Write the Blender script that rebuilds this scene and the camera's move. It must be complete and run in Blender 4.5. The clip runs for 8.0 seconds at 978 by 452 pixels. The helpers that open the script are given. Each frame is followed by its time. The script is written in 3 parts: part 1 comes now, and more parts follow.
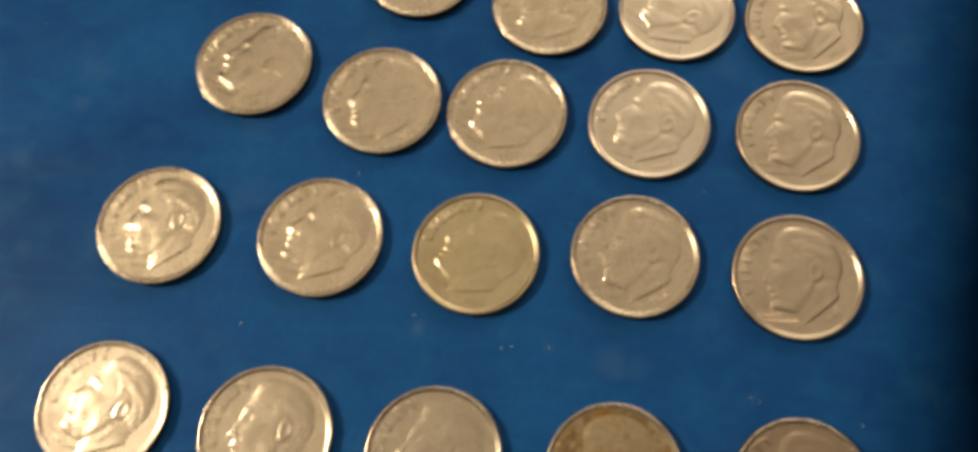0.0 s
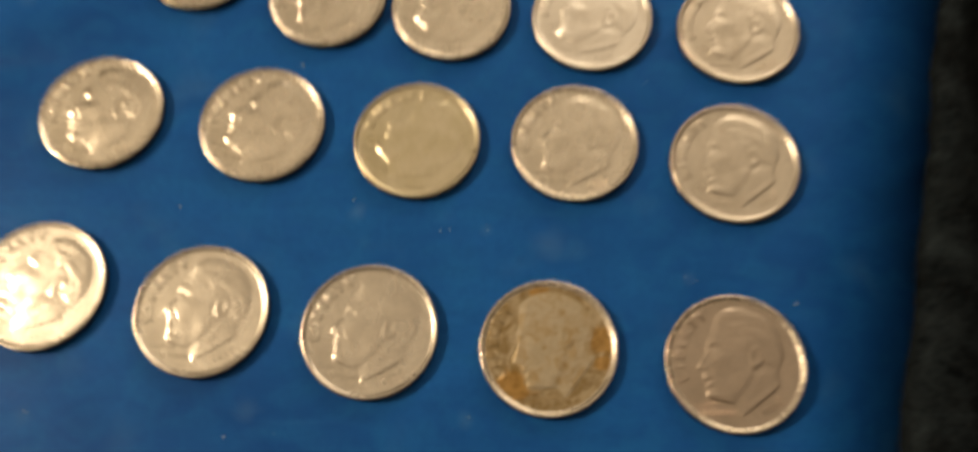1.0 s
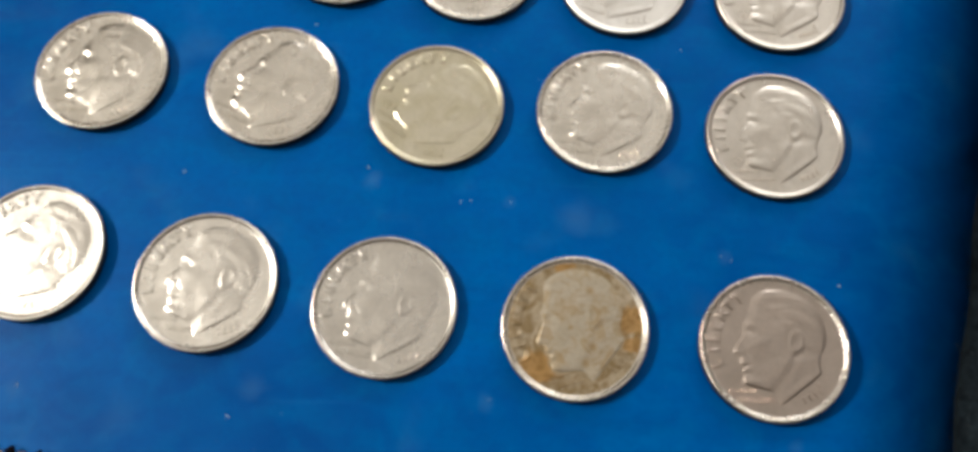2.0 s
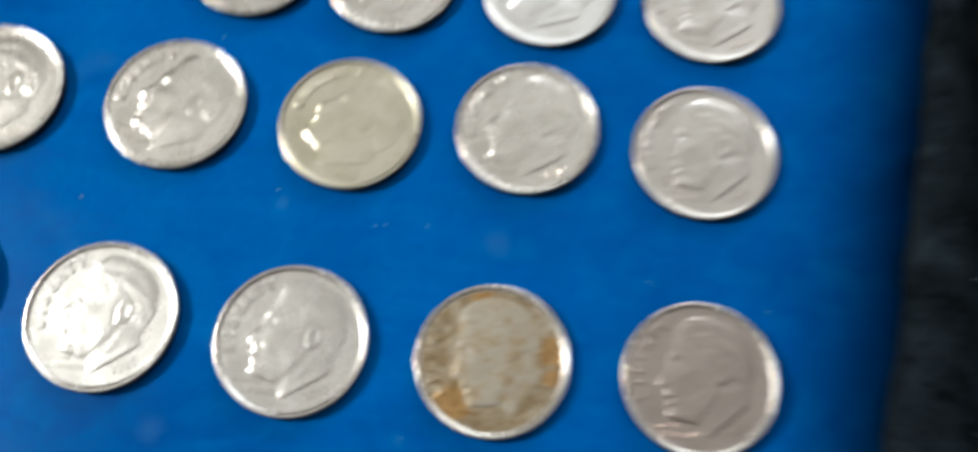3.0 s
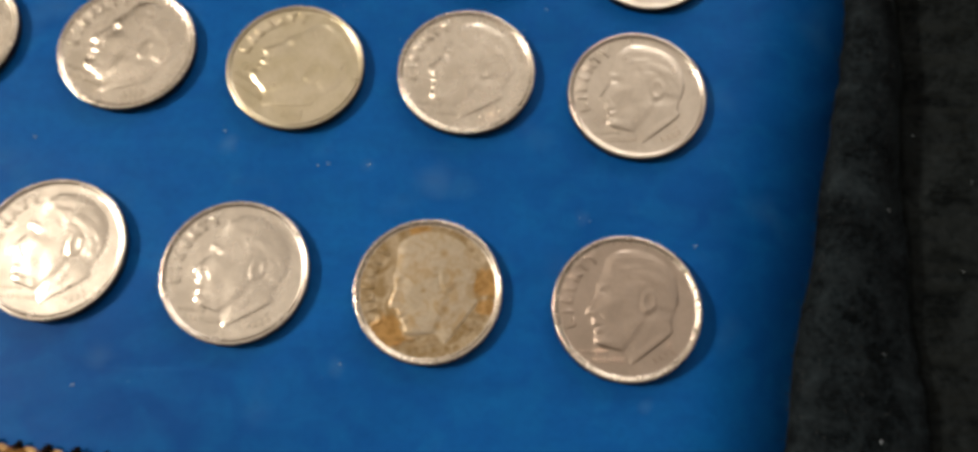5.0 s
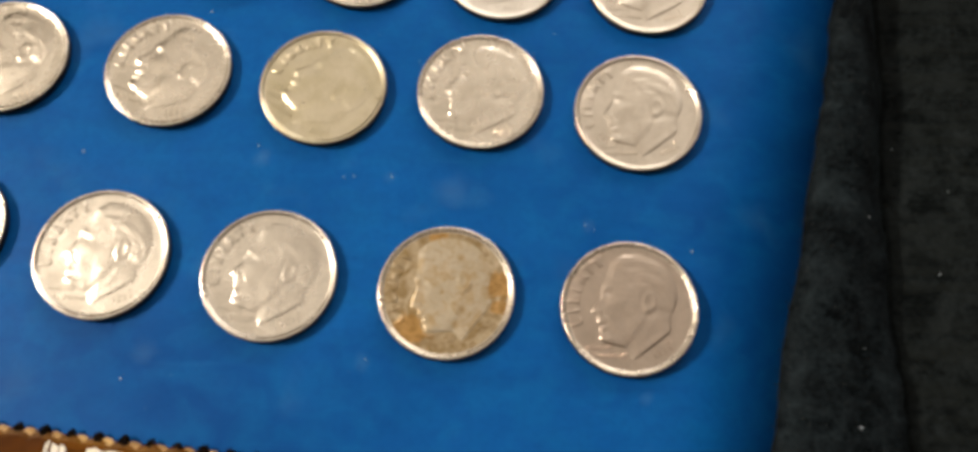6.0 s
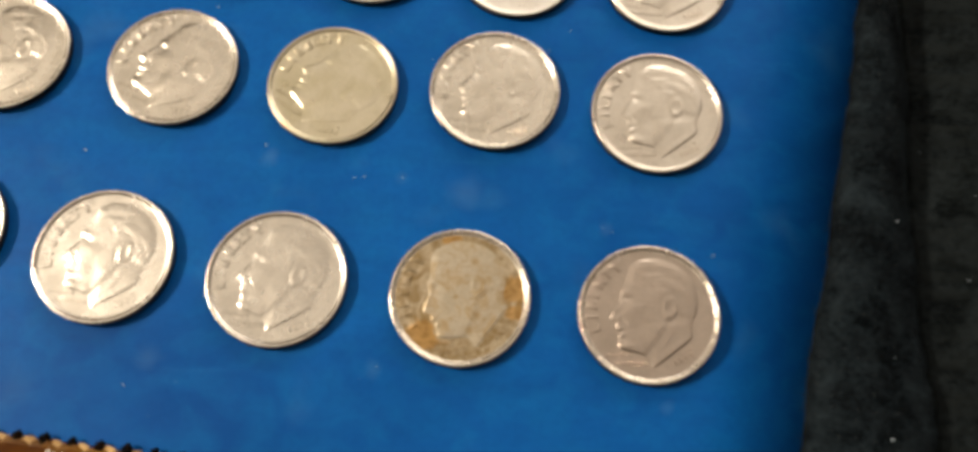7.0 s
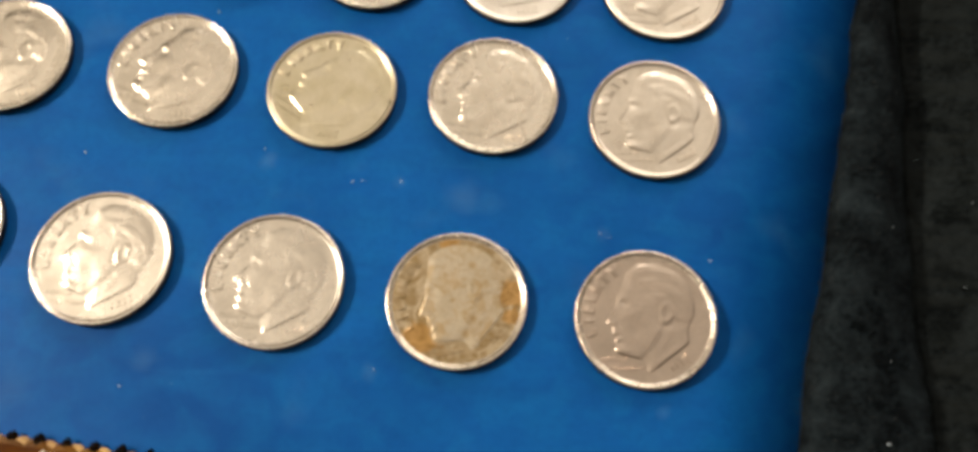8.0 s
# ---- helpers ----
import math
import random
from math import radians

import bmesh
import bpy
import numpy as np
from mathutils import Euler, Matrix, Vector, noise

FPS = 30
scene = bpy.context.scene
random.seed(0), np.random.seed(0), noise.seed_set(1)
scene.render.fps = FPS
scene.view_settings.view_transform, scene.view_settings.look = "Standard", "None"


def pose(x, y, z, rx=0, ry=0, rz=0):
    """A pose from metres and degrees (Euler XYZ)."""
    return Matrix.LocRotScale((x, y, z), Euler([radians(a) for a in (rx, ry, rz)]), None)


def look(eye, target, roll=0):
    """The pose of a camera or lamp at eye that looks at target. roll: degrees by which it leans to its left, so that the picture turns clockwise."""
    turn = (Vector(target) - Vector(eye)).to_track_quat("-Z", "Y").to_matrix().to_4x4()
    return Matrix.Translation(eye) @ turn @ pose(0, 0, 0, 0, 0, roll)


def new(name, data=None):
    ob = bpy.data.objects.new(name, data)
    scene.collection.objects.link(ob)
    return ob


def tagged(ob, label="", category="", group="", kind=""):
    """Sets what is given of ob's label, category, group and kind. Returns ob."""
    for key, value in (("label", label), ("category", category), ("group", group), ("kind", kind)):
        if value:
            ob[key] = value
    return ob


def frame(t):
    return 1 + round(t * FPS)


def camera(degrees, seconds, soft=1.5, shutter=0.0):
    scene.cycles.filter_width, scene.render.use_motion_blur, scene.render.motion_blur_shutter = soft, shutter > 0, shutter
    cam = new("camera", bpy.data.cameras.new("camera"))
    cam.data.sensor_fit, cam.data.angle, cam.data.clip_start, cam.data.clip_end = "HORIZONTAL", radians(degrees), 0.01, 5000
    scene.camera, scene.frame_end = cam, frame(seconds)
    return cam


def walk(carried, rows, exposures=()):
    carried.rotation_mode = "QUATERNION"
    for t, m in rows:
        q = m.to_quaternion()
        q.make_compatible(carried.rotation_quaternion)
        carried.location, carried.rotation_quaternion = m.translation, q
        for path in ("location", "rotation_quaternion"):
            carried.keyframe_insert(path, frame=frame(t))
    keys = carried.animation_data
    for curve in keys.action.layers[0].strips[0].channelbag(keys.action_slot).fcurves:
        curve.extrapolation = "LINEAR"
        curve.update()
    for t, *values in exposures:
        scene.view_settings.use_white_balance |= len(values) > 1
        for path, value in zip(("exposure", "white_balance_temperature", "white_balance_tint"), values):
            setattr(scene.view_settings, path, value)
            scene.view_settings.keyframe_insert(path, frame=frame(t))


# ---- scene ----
# ---- camera and its path ----
cam = camera(59.50, 8.0, soft=3.7, shutter=0.9)
ROWS = [
    (0.0, -0.03648, -0.00674, 0.11574, 20.213, 1.689, 1.014),
    (0.1, -0.03600, -0.00870, 0.11635, 20.557, 2.062, 1.211),
    (0.2, -0.03483, -0.01037, 0.11813, 20.611, 2.117, 1.436),
    (0.3, -0.03201, -0.01163, 0.11771, 21.176, 1.888, 1.384),
    (0.4, -0.02849, -0.01408, 0.11661, 21.175, 1.888, 1.065),
    (0.5, -0.02815, -0.01627, 0.11431, 21.115, 0.975, 0.323),
    (0.6, -0.02762, -0.01856, 0.11311, 20.676, 0.942, 0.125),
    (0.7, -0.02731, -0.01854, 0.11370, 19.797, 0.960, 0.346),
    (0.8, -0.02741, -0.02059, 0.11570, 20.179, 1.144, 0.668),
    (0.9, -0.02806, -0.02196, 0.11379, 20.688, 0.980, 0.740),
    (1.0, -0.02932, -0.02287, 0.11020, 20.716, 0.962, 1.046),
    (1.1, -0.02949, -0.02200, 0.10547, 19.973, 0.941, 1.169),
    (1.2, -0.03237, -0.02194, 0.10355, 19.543, 0.544, 1.355),
    (1.4, -0.03472, -0.02402, 0.10287, 19.379, 0.700, 2.129),
    (1.5, -0.03463, -0.02235, 0.10232, 18.844, 0.563, 2.220),
    (1.7, -0.03344, -0.02233, 0.10307, 19.313, 0.860, 2.273),
    (2.8, -0.03076, -0.01804, 0.09842, 20.112, -0.427, 1.118),
    (2.9, -0.02807, -0.01637, 0.09637, 19.114, -0.207, 1.456),
    (3.0, -0.02435, -0.01507, 0.09950, 18.565, -0.260, 1.086),
    (3.1, -0.02272, -0.01990, 0.10286, 19.867, -0.590, 0.815),
    (3.2, -0.02202, -0.02114, 0.10290, 19.372, -1.248, 0.391),
    (3.3, -0.02052, -0.02578, 0.10143, 19.428, -0.311, 0.892),
    (3.4, -0.02089, -0.02279, 0.09973, 17.808, -1.788, 0.073),
    (3.5, -0.01948, -0.02463, 0.10228, 18.134, -1.198, 0.333),
    (3.6, -0.01801, -0.02349, 0.10231, 17.742, -1.213, 0.145),
    (3.7, -0.01740, -0.02342, 0.10253, 18.266, -1.188, 0.083),
    (3.8, -0.01755, -0.02354, 0.10167, 18.183, -1.061, 0.292),
    (3.9, -0.01731, -0.02294, 0.09941, 18.023, -0.979, 0.332),
    (4.0, -0.01712, -0.02300, 0.09855, 17.612, -0.640, 0.885),
    (4.1, -0.01704, -0.02334, 0.09804, 17.663, -0.450, 1.197),
    (4.2, -0.01762, -0.02397, 0.09580, 18.132, -0.518, 1.158),
    (4.3, -0.01802, -0.02276, 0.09474, 17.465, -0.462, 1.268),
    (4.4, -0.01754, -0.02205, 0.09443, 17.372, -0.329, 1.414),
    (4.5, -0.01703, -0.02104, 0.09375, 17.343, -0.446, 1.376),
    (4.6, -0.01713, -0.02107, 0.09386, 17.592, -0.609, 1.254),
    (4.7, -0.01693, -0.02112, 0.09552, 17.601, -0.611, 1.153),
    (5.8, -0.01817, -0.02748, 0.10990, 19.199, -0.427, 0.929),
    (5.9, -0.01801, -0.02631, 0.11030, 18.780, -0.233, 1.016),
    (6.0, -0.01837, -0.02663, 0.10962, 19.071, -0.313, 1.040),
    (6.1, -0.01883, -0.02603, 0.10939, 18.699, -0.271, 1.237),
    (6.2, -0.01942, -0.02628, 0.10903, 19.103, -0.278, 1.164),
    (6.3, -0.02005, -0.02652, 0.10797, 19.127, -0.293, 1.347),
    (6.4, -0.02016, -0.02681, 0.10900, 18.961, -0.105, 1.660),
    (6.5, -0.01906, -0.02667, 0.10897, 19.221, -0.115, 1.408),
    (6.6, -0.01971, -0.02703, 0.10963, 18.930, -0.342, 1.476),
    (6.7, -0.02020, -0.02710, 0.10853, 18.989, -0.478, 1.396),
    (6.8, -0.02048, -0.02597, 0.10745, 18.749, -0.495, 1.322),
    (6.9, -0.02043, -0.02611, 0.10741, 18.956, -0.306, 1.482),
    (7.0, -0.02069, -0.02535, 0.10636, 19.158, -0.580, 1.215),
    (7.1, -0.02130, -0.02561, 0.10547, 19.205, -0.584, 1.440),
    (7.2, -0.02044, -0.02528, 0.10574, 19.227, -0.266, 1.475),
    (7.3, -0.02062, -0.02564, 0.10596, 19.410, -0.556, 1.330),
    (7.4, -0.02033, -0.02617, 0.10722, 19.513, -0.417, 1.451),
    (7.5, -0.02014, -0.02661, 0.10835, 19.761, -0.576, 1.339),
    (7.6, -0.01962, -0.02642, 0.10770, 19.799, -0.648, 1.399),
    (7.7, -0.01953, -0.02671, 0.10880, 20.053, -0.376, 1.389),
    (7.8, -0.01984, -0.02696, 0.10882, 20.260, -0.424, 1.468),
    (7.9, -0.01979, -0.02726, 0.10747, 20.446, -0.558, 1.511),
    (8.0, -0.02036, -0.02693, 0.10607, 20.237, -0.724, 1.543),
]
EXPOSURES = [
    (0.0, 0.29, 9000, 11), (0.5, 0.24, 9400, 12), (1.0, 0.45, 8550, 11), (1.5, 0.78, 6250, 9), (1.7, 0.82, 5950, 8), (2.8, 0.94, 5250, 5),
    (3.0, 0.96, 5150, 4), (3.2, 0.99, 5650, 6), (3.5, 1.02, 6150, 9), (4.0, 0.90, 6450, 11), (4.5, 0.68, 6650, 13), (5.8, 0.96, 6600, 11), (7.5, 1.03, 6750, 10), (8.0, 1.09, 6800, 10),
]
walk(cam, [(t, pose(x, y, z, rx, ry, rz)) for t, x, y, z, rx, ry, rz in ROWS], EXPOSURES)

MM = 0.001

# ---- world and lamps ----
world = bpy.data.worlds.new("world")
world.use_nodes = True
world.node_tree.nodes["Background"].inputs["Color"].default_value = (0.9, 0.8, 0.65, 1)
world.node_tree.nodes["Background"].inputs["Strength"].default_value = 0.05
scene.world = world


def spot_bulb(name, place, target, watts, radius, cone, colour):
    """A bulb as a spot, its cone set to throw light down on the table."""
    data = bpy.data.lights.new(name, "SPOT")
    data.energy, data.shadow_soft_size, data.color, data.spot_size, data.spot_blend = watts, radius, colour, radians(cone), 0.5
    ob = new(name, data)
    ob.matrix_world = look(place, target)
    return ob


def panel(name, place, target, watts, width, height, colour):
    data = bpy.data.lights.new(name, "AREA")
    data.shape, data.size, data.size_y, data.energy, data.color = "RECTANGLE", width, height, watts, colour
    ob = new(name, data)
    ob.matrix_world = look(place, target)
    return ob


WARM = (1.0, 0.88, 0.72)
LAMP = (-1.04, 0.19, 0.95)
spot_bulb("lamp_bulb", LAMP, (0, 0, 0), 32, 0.035, 90, WARM)
# point light added at the bulb's place to brighten the ceiling and left side
side_fill = bpy.data.lights.new("lamp_shade_glow", "POINT")
side_fill.energy, side_fill.shadow_soft_size, side_fill.color = 9, 0.10, WARM
new("lamp_shade_glow", side_fill).location = LAMP
# broad dim fill, added overhead to lift what the coins reflect
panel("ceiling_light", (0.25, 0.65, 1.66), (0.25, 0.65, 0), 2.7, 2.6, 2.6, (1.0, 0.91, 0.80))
# unseen wide light added to the north for soft shadows and brighter far coins
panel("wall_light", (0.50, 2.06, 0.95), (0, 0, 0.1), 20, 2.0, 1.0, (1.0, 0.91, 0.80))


# ---- materials ----
class Shade:
    """A node material with short calls for its nodes."""

    def __init__(self, name):
        self.mat = bpy.data.materials.new(name)
        self.mat.use_nodes = True
        self.tree = self.mat.node_tree
        self.bsdf = self.tree.nodes["Principled BSDF"]
        self.coord = self.tree.nodes.new("ShaderNodeTexCoord")

    def put(self, socket, value):
        if isinstance(value, bpy.types.NodeSocket):
            self.tree.links.new(value, socket)
        elif isinstance(value, tuple) and len(value) == 3 and socket.type == "RGBA":
            socket.default_value = (*value, 1)
        else:
            socket.default_value = value

    def set(self, **values):
        for key, value in values.items():
            self.put(self.bsdf.inputs[key.replace("_", " ")], value)
        return self

    def mapped(self, scale=(1, 1, 1), turn=0.0):
        n = self.tree.nodes.new("ShaderNodeMapping")
        self.put(n.inputs["Vector"], self.coord.outputs["Object"])
        n.inputs["Scale"].default_value = scale
        n.inputs["Rotation"].default_value = (0, 0, radians(turn))
        return n.outputs["Vector"]

    def noise(self, scale, detail=4.0, rough=0.55, stretch=(1, 1, 1), turn=0.0, warp=0.0):
        n = self.tree.nodes.new("ShaderNodeTexNoise")
        self.put(n.inputs["Vector"], self.mapped(stretch, turn))
        n.inputs["Scale"].default_value, n.inputs["Detail"].default_value = scale, detail
        n.inputs["Roughness"].default_value, n.inputs["Distortion"].default_value = rough, warp
        return n.outputs["Fac"]

    def ramp(self, fac, *stops):
        n = self.tree.nodes.new("ShaderNodeValToRGB")
        self.put(n.inputs["Fac"], fac)
        while len(n.color_ramp.elements) < len(stops):
            n.color_ramp.elements.new(0.5)
        for element, (at, colour) in zip(n.color_ramp.elements, stops):
            element.position = at
            element.color = (*colour, 1) if isinstance(colour, tuple) else (colour, colour, colour, 1)
        return n.outputs["Color"]

    def mix(self, fac, a, b, blend="MIX"):
        n = self.tree.nodes.new("ShaderNodeMix")
        n.data_type, n.blend_type = "RGBA", blend
        self.put(n.inputs[0], fac)
        self.put(n.inputs[6], a)
        self.put(n.inputs[7], b)
        return n.outputs[2]

    def sum(self, op, a, b):
        n = self.tree.nodes.new("ShaderNodeMath")
        n.operation = op
        self.put(n.inputs[0], a)
        self.put(n.inputs[1], b)
        return n.outputs[0]

    def spot(self, x, y, radius, ragged=0.5, grain=900.0, soft=0.75):
        """1 inside an uneven patch round (x, y) in the object's own millimetres, 0 outside."""
        n = self.tree.nodes.new("ShaderNodeVectorMath")
        n.operation = "DISTANCE"
        self.put(n.inputs[0], self.mapped((1, 1, 0)))
        n.inputs[1].default_value = (x * MM, y * MM, 0)
        uneven = self.sum("MULTIPLY_ADD", self.noise(grain, 3), ragged * 2)
        uneven.node.inputs[2].default_value = 1 - ragged
        size = self.sum("MULTIPLY", uneven, radius * MM)
        return self.ramp(self.sum("DIVIDE", n.outputs["Value"], size), (soft, 1.0), (1.0, 0.0))

    def chance(self):
        return self.tree.nodes.new("ShaderNodeObjectInfo").outputs["Random"]

    def bump(self, height, strength, distance):
        n = self.tree.nodes.new("ShaderNodeBump")
        self.put(n.inputs["Height"], height)
        n.inputs["Strength"].default_value, n.inputs["Distance"].default_value = strength, distance
        old = self.bsdf.inputs["Normal"]
        if old.is_linked:
            self.put(n.inputs["Normal"], old.links[0].from_socket)
        self.put(old, n.outputs["Normal"])
        return self


def coin_metal(name, light, dark, rough, wear=0.5):
    """Struck copper-nickel: fine scratches, faint toning, and gloss that varies by the coin."""
    s = Shade(name)
    toning = s.ramp(s.noise(260, 5, 0.6, warp=0.6), (0.30, dark), (0.62, light))
    fine = s.noise(2600, 3, 0.6)
    colour = s.mix(s.ramp(fine, (0.35, 0.36 * wear), (0.60, 0.0)), toning, tuple(c * 0.55 for c in dark))
    colour = s.mix(s.sum("MULTIPLY", s.chance(), 0.25), colour, dark)
    gloss = s.sum("MULTIPLY_ADD", s.noise(520, 4), 0.16)
    gloss.node.inputs[2].default_value = rough - 0.08
    s.set(Base_Color=colour, Metallic=1.0, Roughness=gloss)
    s.bump(s.noise(700, 5, 0.65, warp=0.5), 0.26 * wear + 0.10, 0.00008)
    s.bump(s.noise(3000, 2, 0.5, (1, 0.05, 1), 35), 0.10 * wear, 0.00002)
    return s


SILVER = coin_metal("coin_silver", (0.82, 0.765, 0.685), (0.69, 0.64, 0.56), 0.27, 0.5).mat
MATTE = coin_metal("coin_matte", (0.77, 0.715, 0.645), (0.64, 0.585, 0.515), 0.30, 0.6).mat
BRIGHT = coin_metal("coin_bright", (0.74, 0.70, 0.64), (0.63, 0.59, 0.535), 0.26, 0.6).mat
CLEAN = coin_metal("coin_clean", (0.88, 0.845, 0.795), (0.78, 0.735, 0.68), 0.31, 0.4).mat
ROSY = coin_metal("coin_rosy", (0.56, 0.48, 0.42), (0.48, 0.41, 0.355), 0.34).mat
# copper of the clad edge, its colour lowered further to hold the unlit side
SHADED_COPPER = coin_metal("coin_copper_shaded", (0.13, 0.065, 0.04), (0.06, 0.03, 0.02), 0.55, 1.0).mat
OLIVE = coin_metal("coin_olive", (0.74, 0.685, 0.55), (0.62, 0.565, 0.40), 0.30).mat


def stained_metal():
    s = coin_metal("coin_stained", (0.60, 0.51, 0.38), (0.47, 0.38, 0.25), 0.38, 1.0)
    base = s.bsdf.inputs["Base Color"].links[0].from_socket
    spots = s.sum("MAXIMUM", s.spot(-6.1, -2.9, 2.5, 0.9, 600.0), s.spot(7.1, -2.1, 2.3, 0.9, 600.0))
    spots = s.sum("MAXIMUM", s.sum("MAXIMUM", spots, s.spot(5.6, -4.8, 1.3, 0.9, 700.0)), s.spot(2.1, 7.6, 1.3, 0.9, 700.0))
    mottled = s.ramp(s.noise(560, 6, 0.75, warp=1.0), (0.43, 0.0), (0.57, 1.0))
    base = s.mix(s.sum("MULTIPLY", mottled, 0.75), base, (0.25, 0.165, 0.06))
    base = s.mix(s.sum("MULTIPLY", spots, 0.7), base, s.mix(mottled, (0.56, 0.31, 0.08), (0.36, 0.20, 0.06)))
    return s.set(Base_Color=base).mat


def pale_metal():
    s = coin_metal("coin_pale", (0.64, 0.58, 0.48), (0.55, 0.48, 0.36), 0.36, 1.0)
    base = s.bsdf.inputs["Base Color"].links[0].from_socket
    blot = s.ramp(s.noise(520, 6, 0.75, warp=1.0), (0.47, 0.0), (0.62, 0.60))
    for x, y, size in ((1.0, -3.0, 0.9), (-0.6, -4.4, 0.8), (3.6, 3.4, 0.7), (-0.5, 0.2, 0.5)):
        blot = s.sum("MAXIMUM", blot, s.sum("MULTIPLY", s.spot(x, y, size, 0.8, 900.0, 0.2), 0.7))
    return s.set(Base_Color=s.mix(blot, base, (0.40, 0.26, 0.10))).mat


STAINED = stained_metal()
nicks = coin_metal("coin_nicked", (0.80, 0.75, 0.68), (0.66, 0.60, 0.52), 0.28, 1.0)
NICKED = nicks.bump(nicks.noise(1700, 3, 0.7), 0.7, 0.00018).mat
PALE = pale_metal()


def blue_vinyl():
    s = Shade("blue_vinyl")
    broad = s.ramp(s.noise(26, 3, 0.5, warp=0.6), (0.32, (0.0015, 0.062, 0.262)), (0.68, (0.003, 0.100, 0.378)))
    smear = s.ramp(s.noise(70, 4, 0.55, (0.5, 1.3, 1), 24, 1.2), (0.48, 0.0), (0.72, 0.38))
    colour = s.mix(smear, broad, (0.002, 0.042, 0.205))
    mottle = s.ramp(s.noise(240, 3, 0.5, (0.8, 1.1, 1), -10, 0.8), (0.42, 0.0), (0.72, 0.35))
    colour = s.mix(mottle, colour, (0.004, 0.134, 0.395))
    grain = s.ramp(s.noise(1000, 4, 0.6, warp=0.5), (0.42, 0.0), (0.68, 0.30))
    colour = s.mix(grain, colour, (0.001, 0.052, 0.225))
    scratch = s.ramp(s.noise(420, 2, 0.5, (0.07, 1.6, 1), 12, 0.4), (0.66, 0.0), (0.74, 0.14))
    colour = s.mix(scratch, colour, (0.02, 0.17, 0.45))
    scuff = s.ramp(s.noise(110, 2, 0.4), (0.60, 0.0), (0.85, 0.22))
    colour = s.mix(scuff, colour, (0.06, 0.20, 0.42))
    for x, y, size in ((-32.1, 18.3, 1.0), (-50.5, 20.7, 1.3), (-91.2, -7.8, 1.4), (-108.2, 32.0, 1.5), (-102.8, 61.7, 2.6), (-62.5, -6.7, 1.7), (-34.3, -7.5, 1.2), (2.0, -11.5, 1.0), (-49.9, 20.9, 1.2), (-5.0, 11.5, 1.0), (-42.0, 24.0, 2.0), (-24.0, 16.0, 2.4),
                       (-104.0, 55.5, 1.6), (-112.0, 47.0, 2.2)):
        colour = s.mix(s.sum("MULTIPLY", s.spot(x, y, size * 1.2, 0.9, 500.0, 0.0), 0.11), colour, (0.12, 0.27, 0.46))
    dust = s.ramp(s.noise(1100, 1, 0.4), (0.78, 0.0), (0.83, 0.10))
    colour = s.mix(dust, colour, (0.20, 0.36, 0.55))
    rough = s.ramp(s.noise(90, 4), (0.3, 0.36), (0.7, 0.47))
    s.set(Base_Color=colour, Roughness=rough)
    s.bsdf.inputs["Specular IOR Level"].default_value = 0.06
    s.bump(s.noise(32, 3, 0.5, (0.6, 1.4, 1), 14, 0.8), 0.40, 0.0016)
    s.bump(s.noise(150, 3, 0.5, (0.7, 1.3, 1), -22, 0.8), 0.16, 0.0005)
    s.bump(s.noise(1500, 3, 0.6), 0.12, 0.00008)
    return s.mat


def black_knit(name, low, high, rib, rib_share):
    """Fuzzy black jersey: two sizes of fuzz over fine crosswise ribs."""
    s = Shade(name)
    fuzz = s.sum("ADD", s.sum("MULTIPLY", s.noise(210, 4, 0.7, warp=0.5), 0.55), s.sum("MULTIPLY", s.noise(1500, 4, 0.75), 0.45))
    ribs = s.noise(900, 3, 0.6, (0.05, 1.0, 1), 3)
    colour = s.mix(s.ramp(fuzz, (0.42, 0.0), (0.62, 1.0)), low, high)
    colour = s.mix(s.ramp(ribs, (0.42, 0.0), (0.60, rib_share)), colour, rib)
    s.set(Base_Color=colour, Roughness=0.95)
    s.bsdf.inputs["Specular IOR Level"].default_value = 0.02
    s.bump(fuzz, 0.8, 0.0006)
    s.bump(ribs, 0.6, 0.0003)
    return s.mat


def amber_film():
    s = Shade("amber_film")
    colour = s.ramp(s.noise(90, 4, 0.6, warp=0.5), (0.3, (0.034, 0.009, 0.0005)), (0.7, (0.105, 0.033, 0.002)))
    streak = s.ramp(s.noise(420, 4, 0.6, (0.12, 1, 1)), (0.50, 0.0), (0.68, 0.65))
    colour = s.mix(streak, colour, (0.22, 0.085, 0.007))
    s.set(Base_Color=colour, Roughness=0.45)
    s.bsdf.inputs["Specular IOR Level"].default_value = 0.03
    s.bump(s.noise(200, 3), 0.2, 0.0005)
    return s.mat


def plain(name, a, b, scale, rough):
    s = Shade(name)
    return s.set(Base_Color=s.ramp(s.noise(scale, 5, 0.6), (0.3, a), (0.7, b)), Roughness=rough).bump(s.noise(scale * 12, 3), 0.15, 0.002).mat


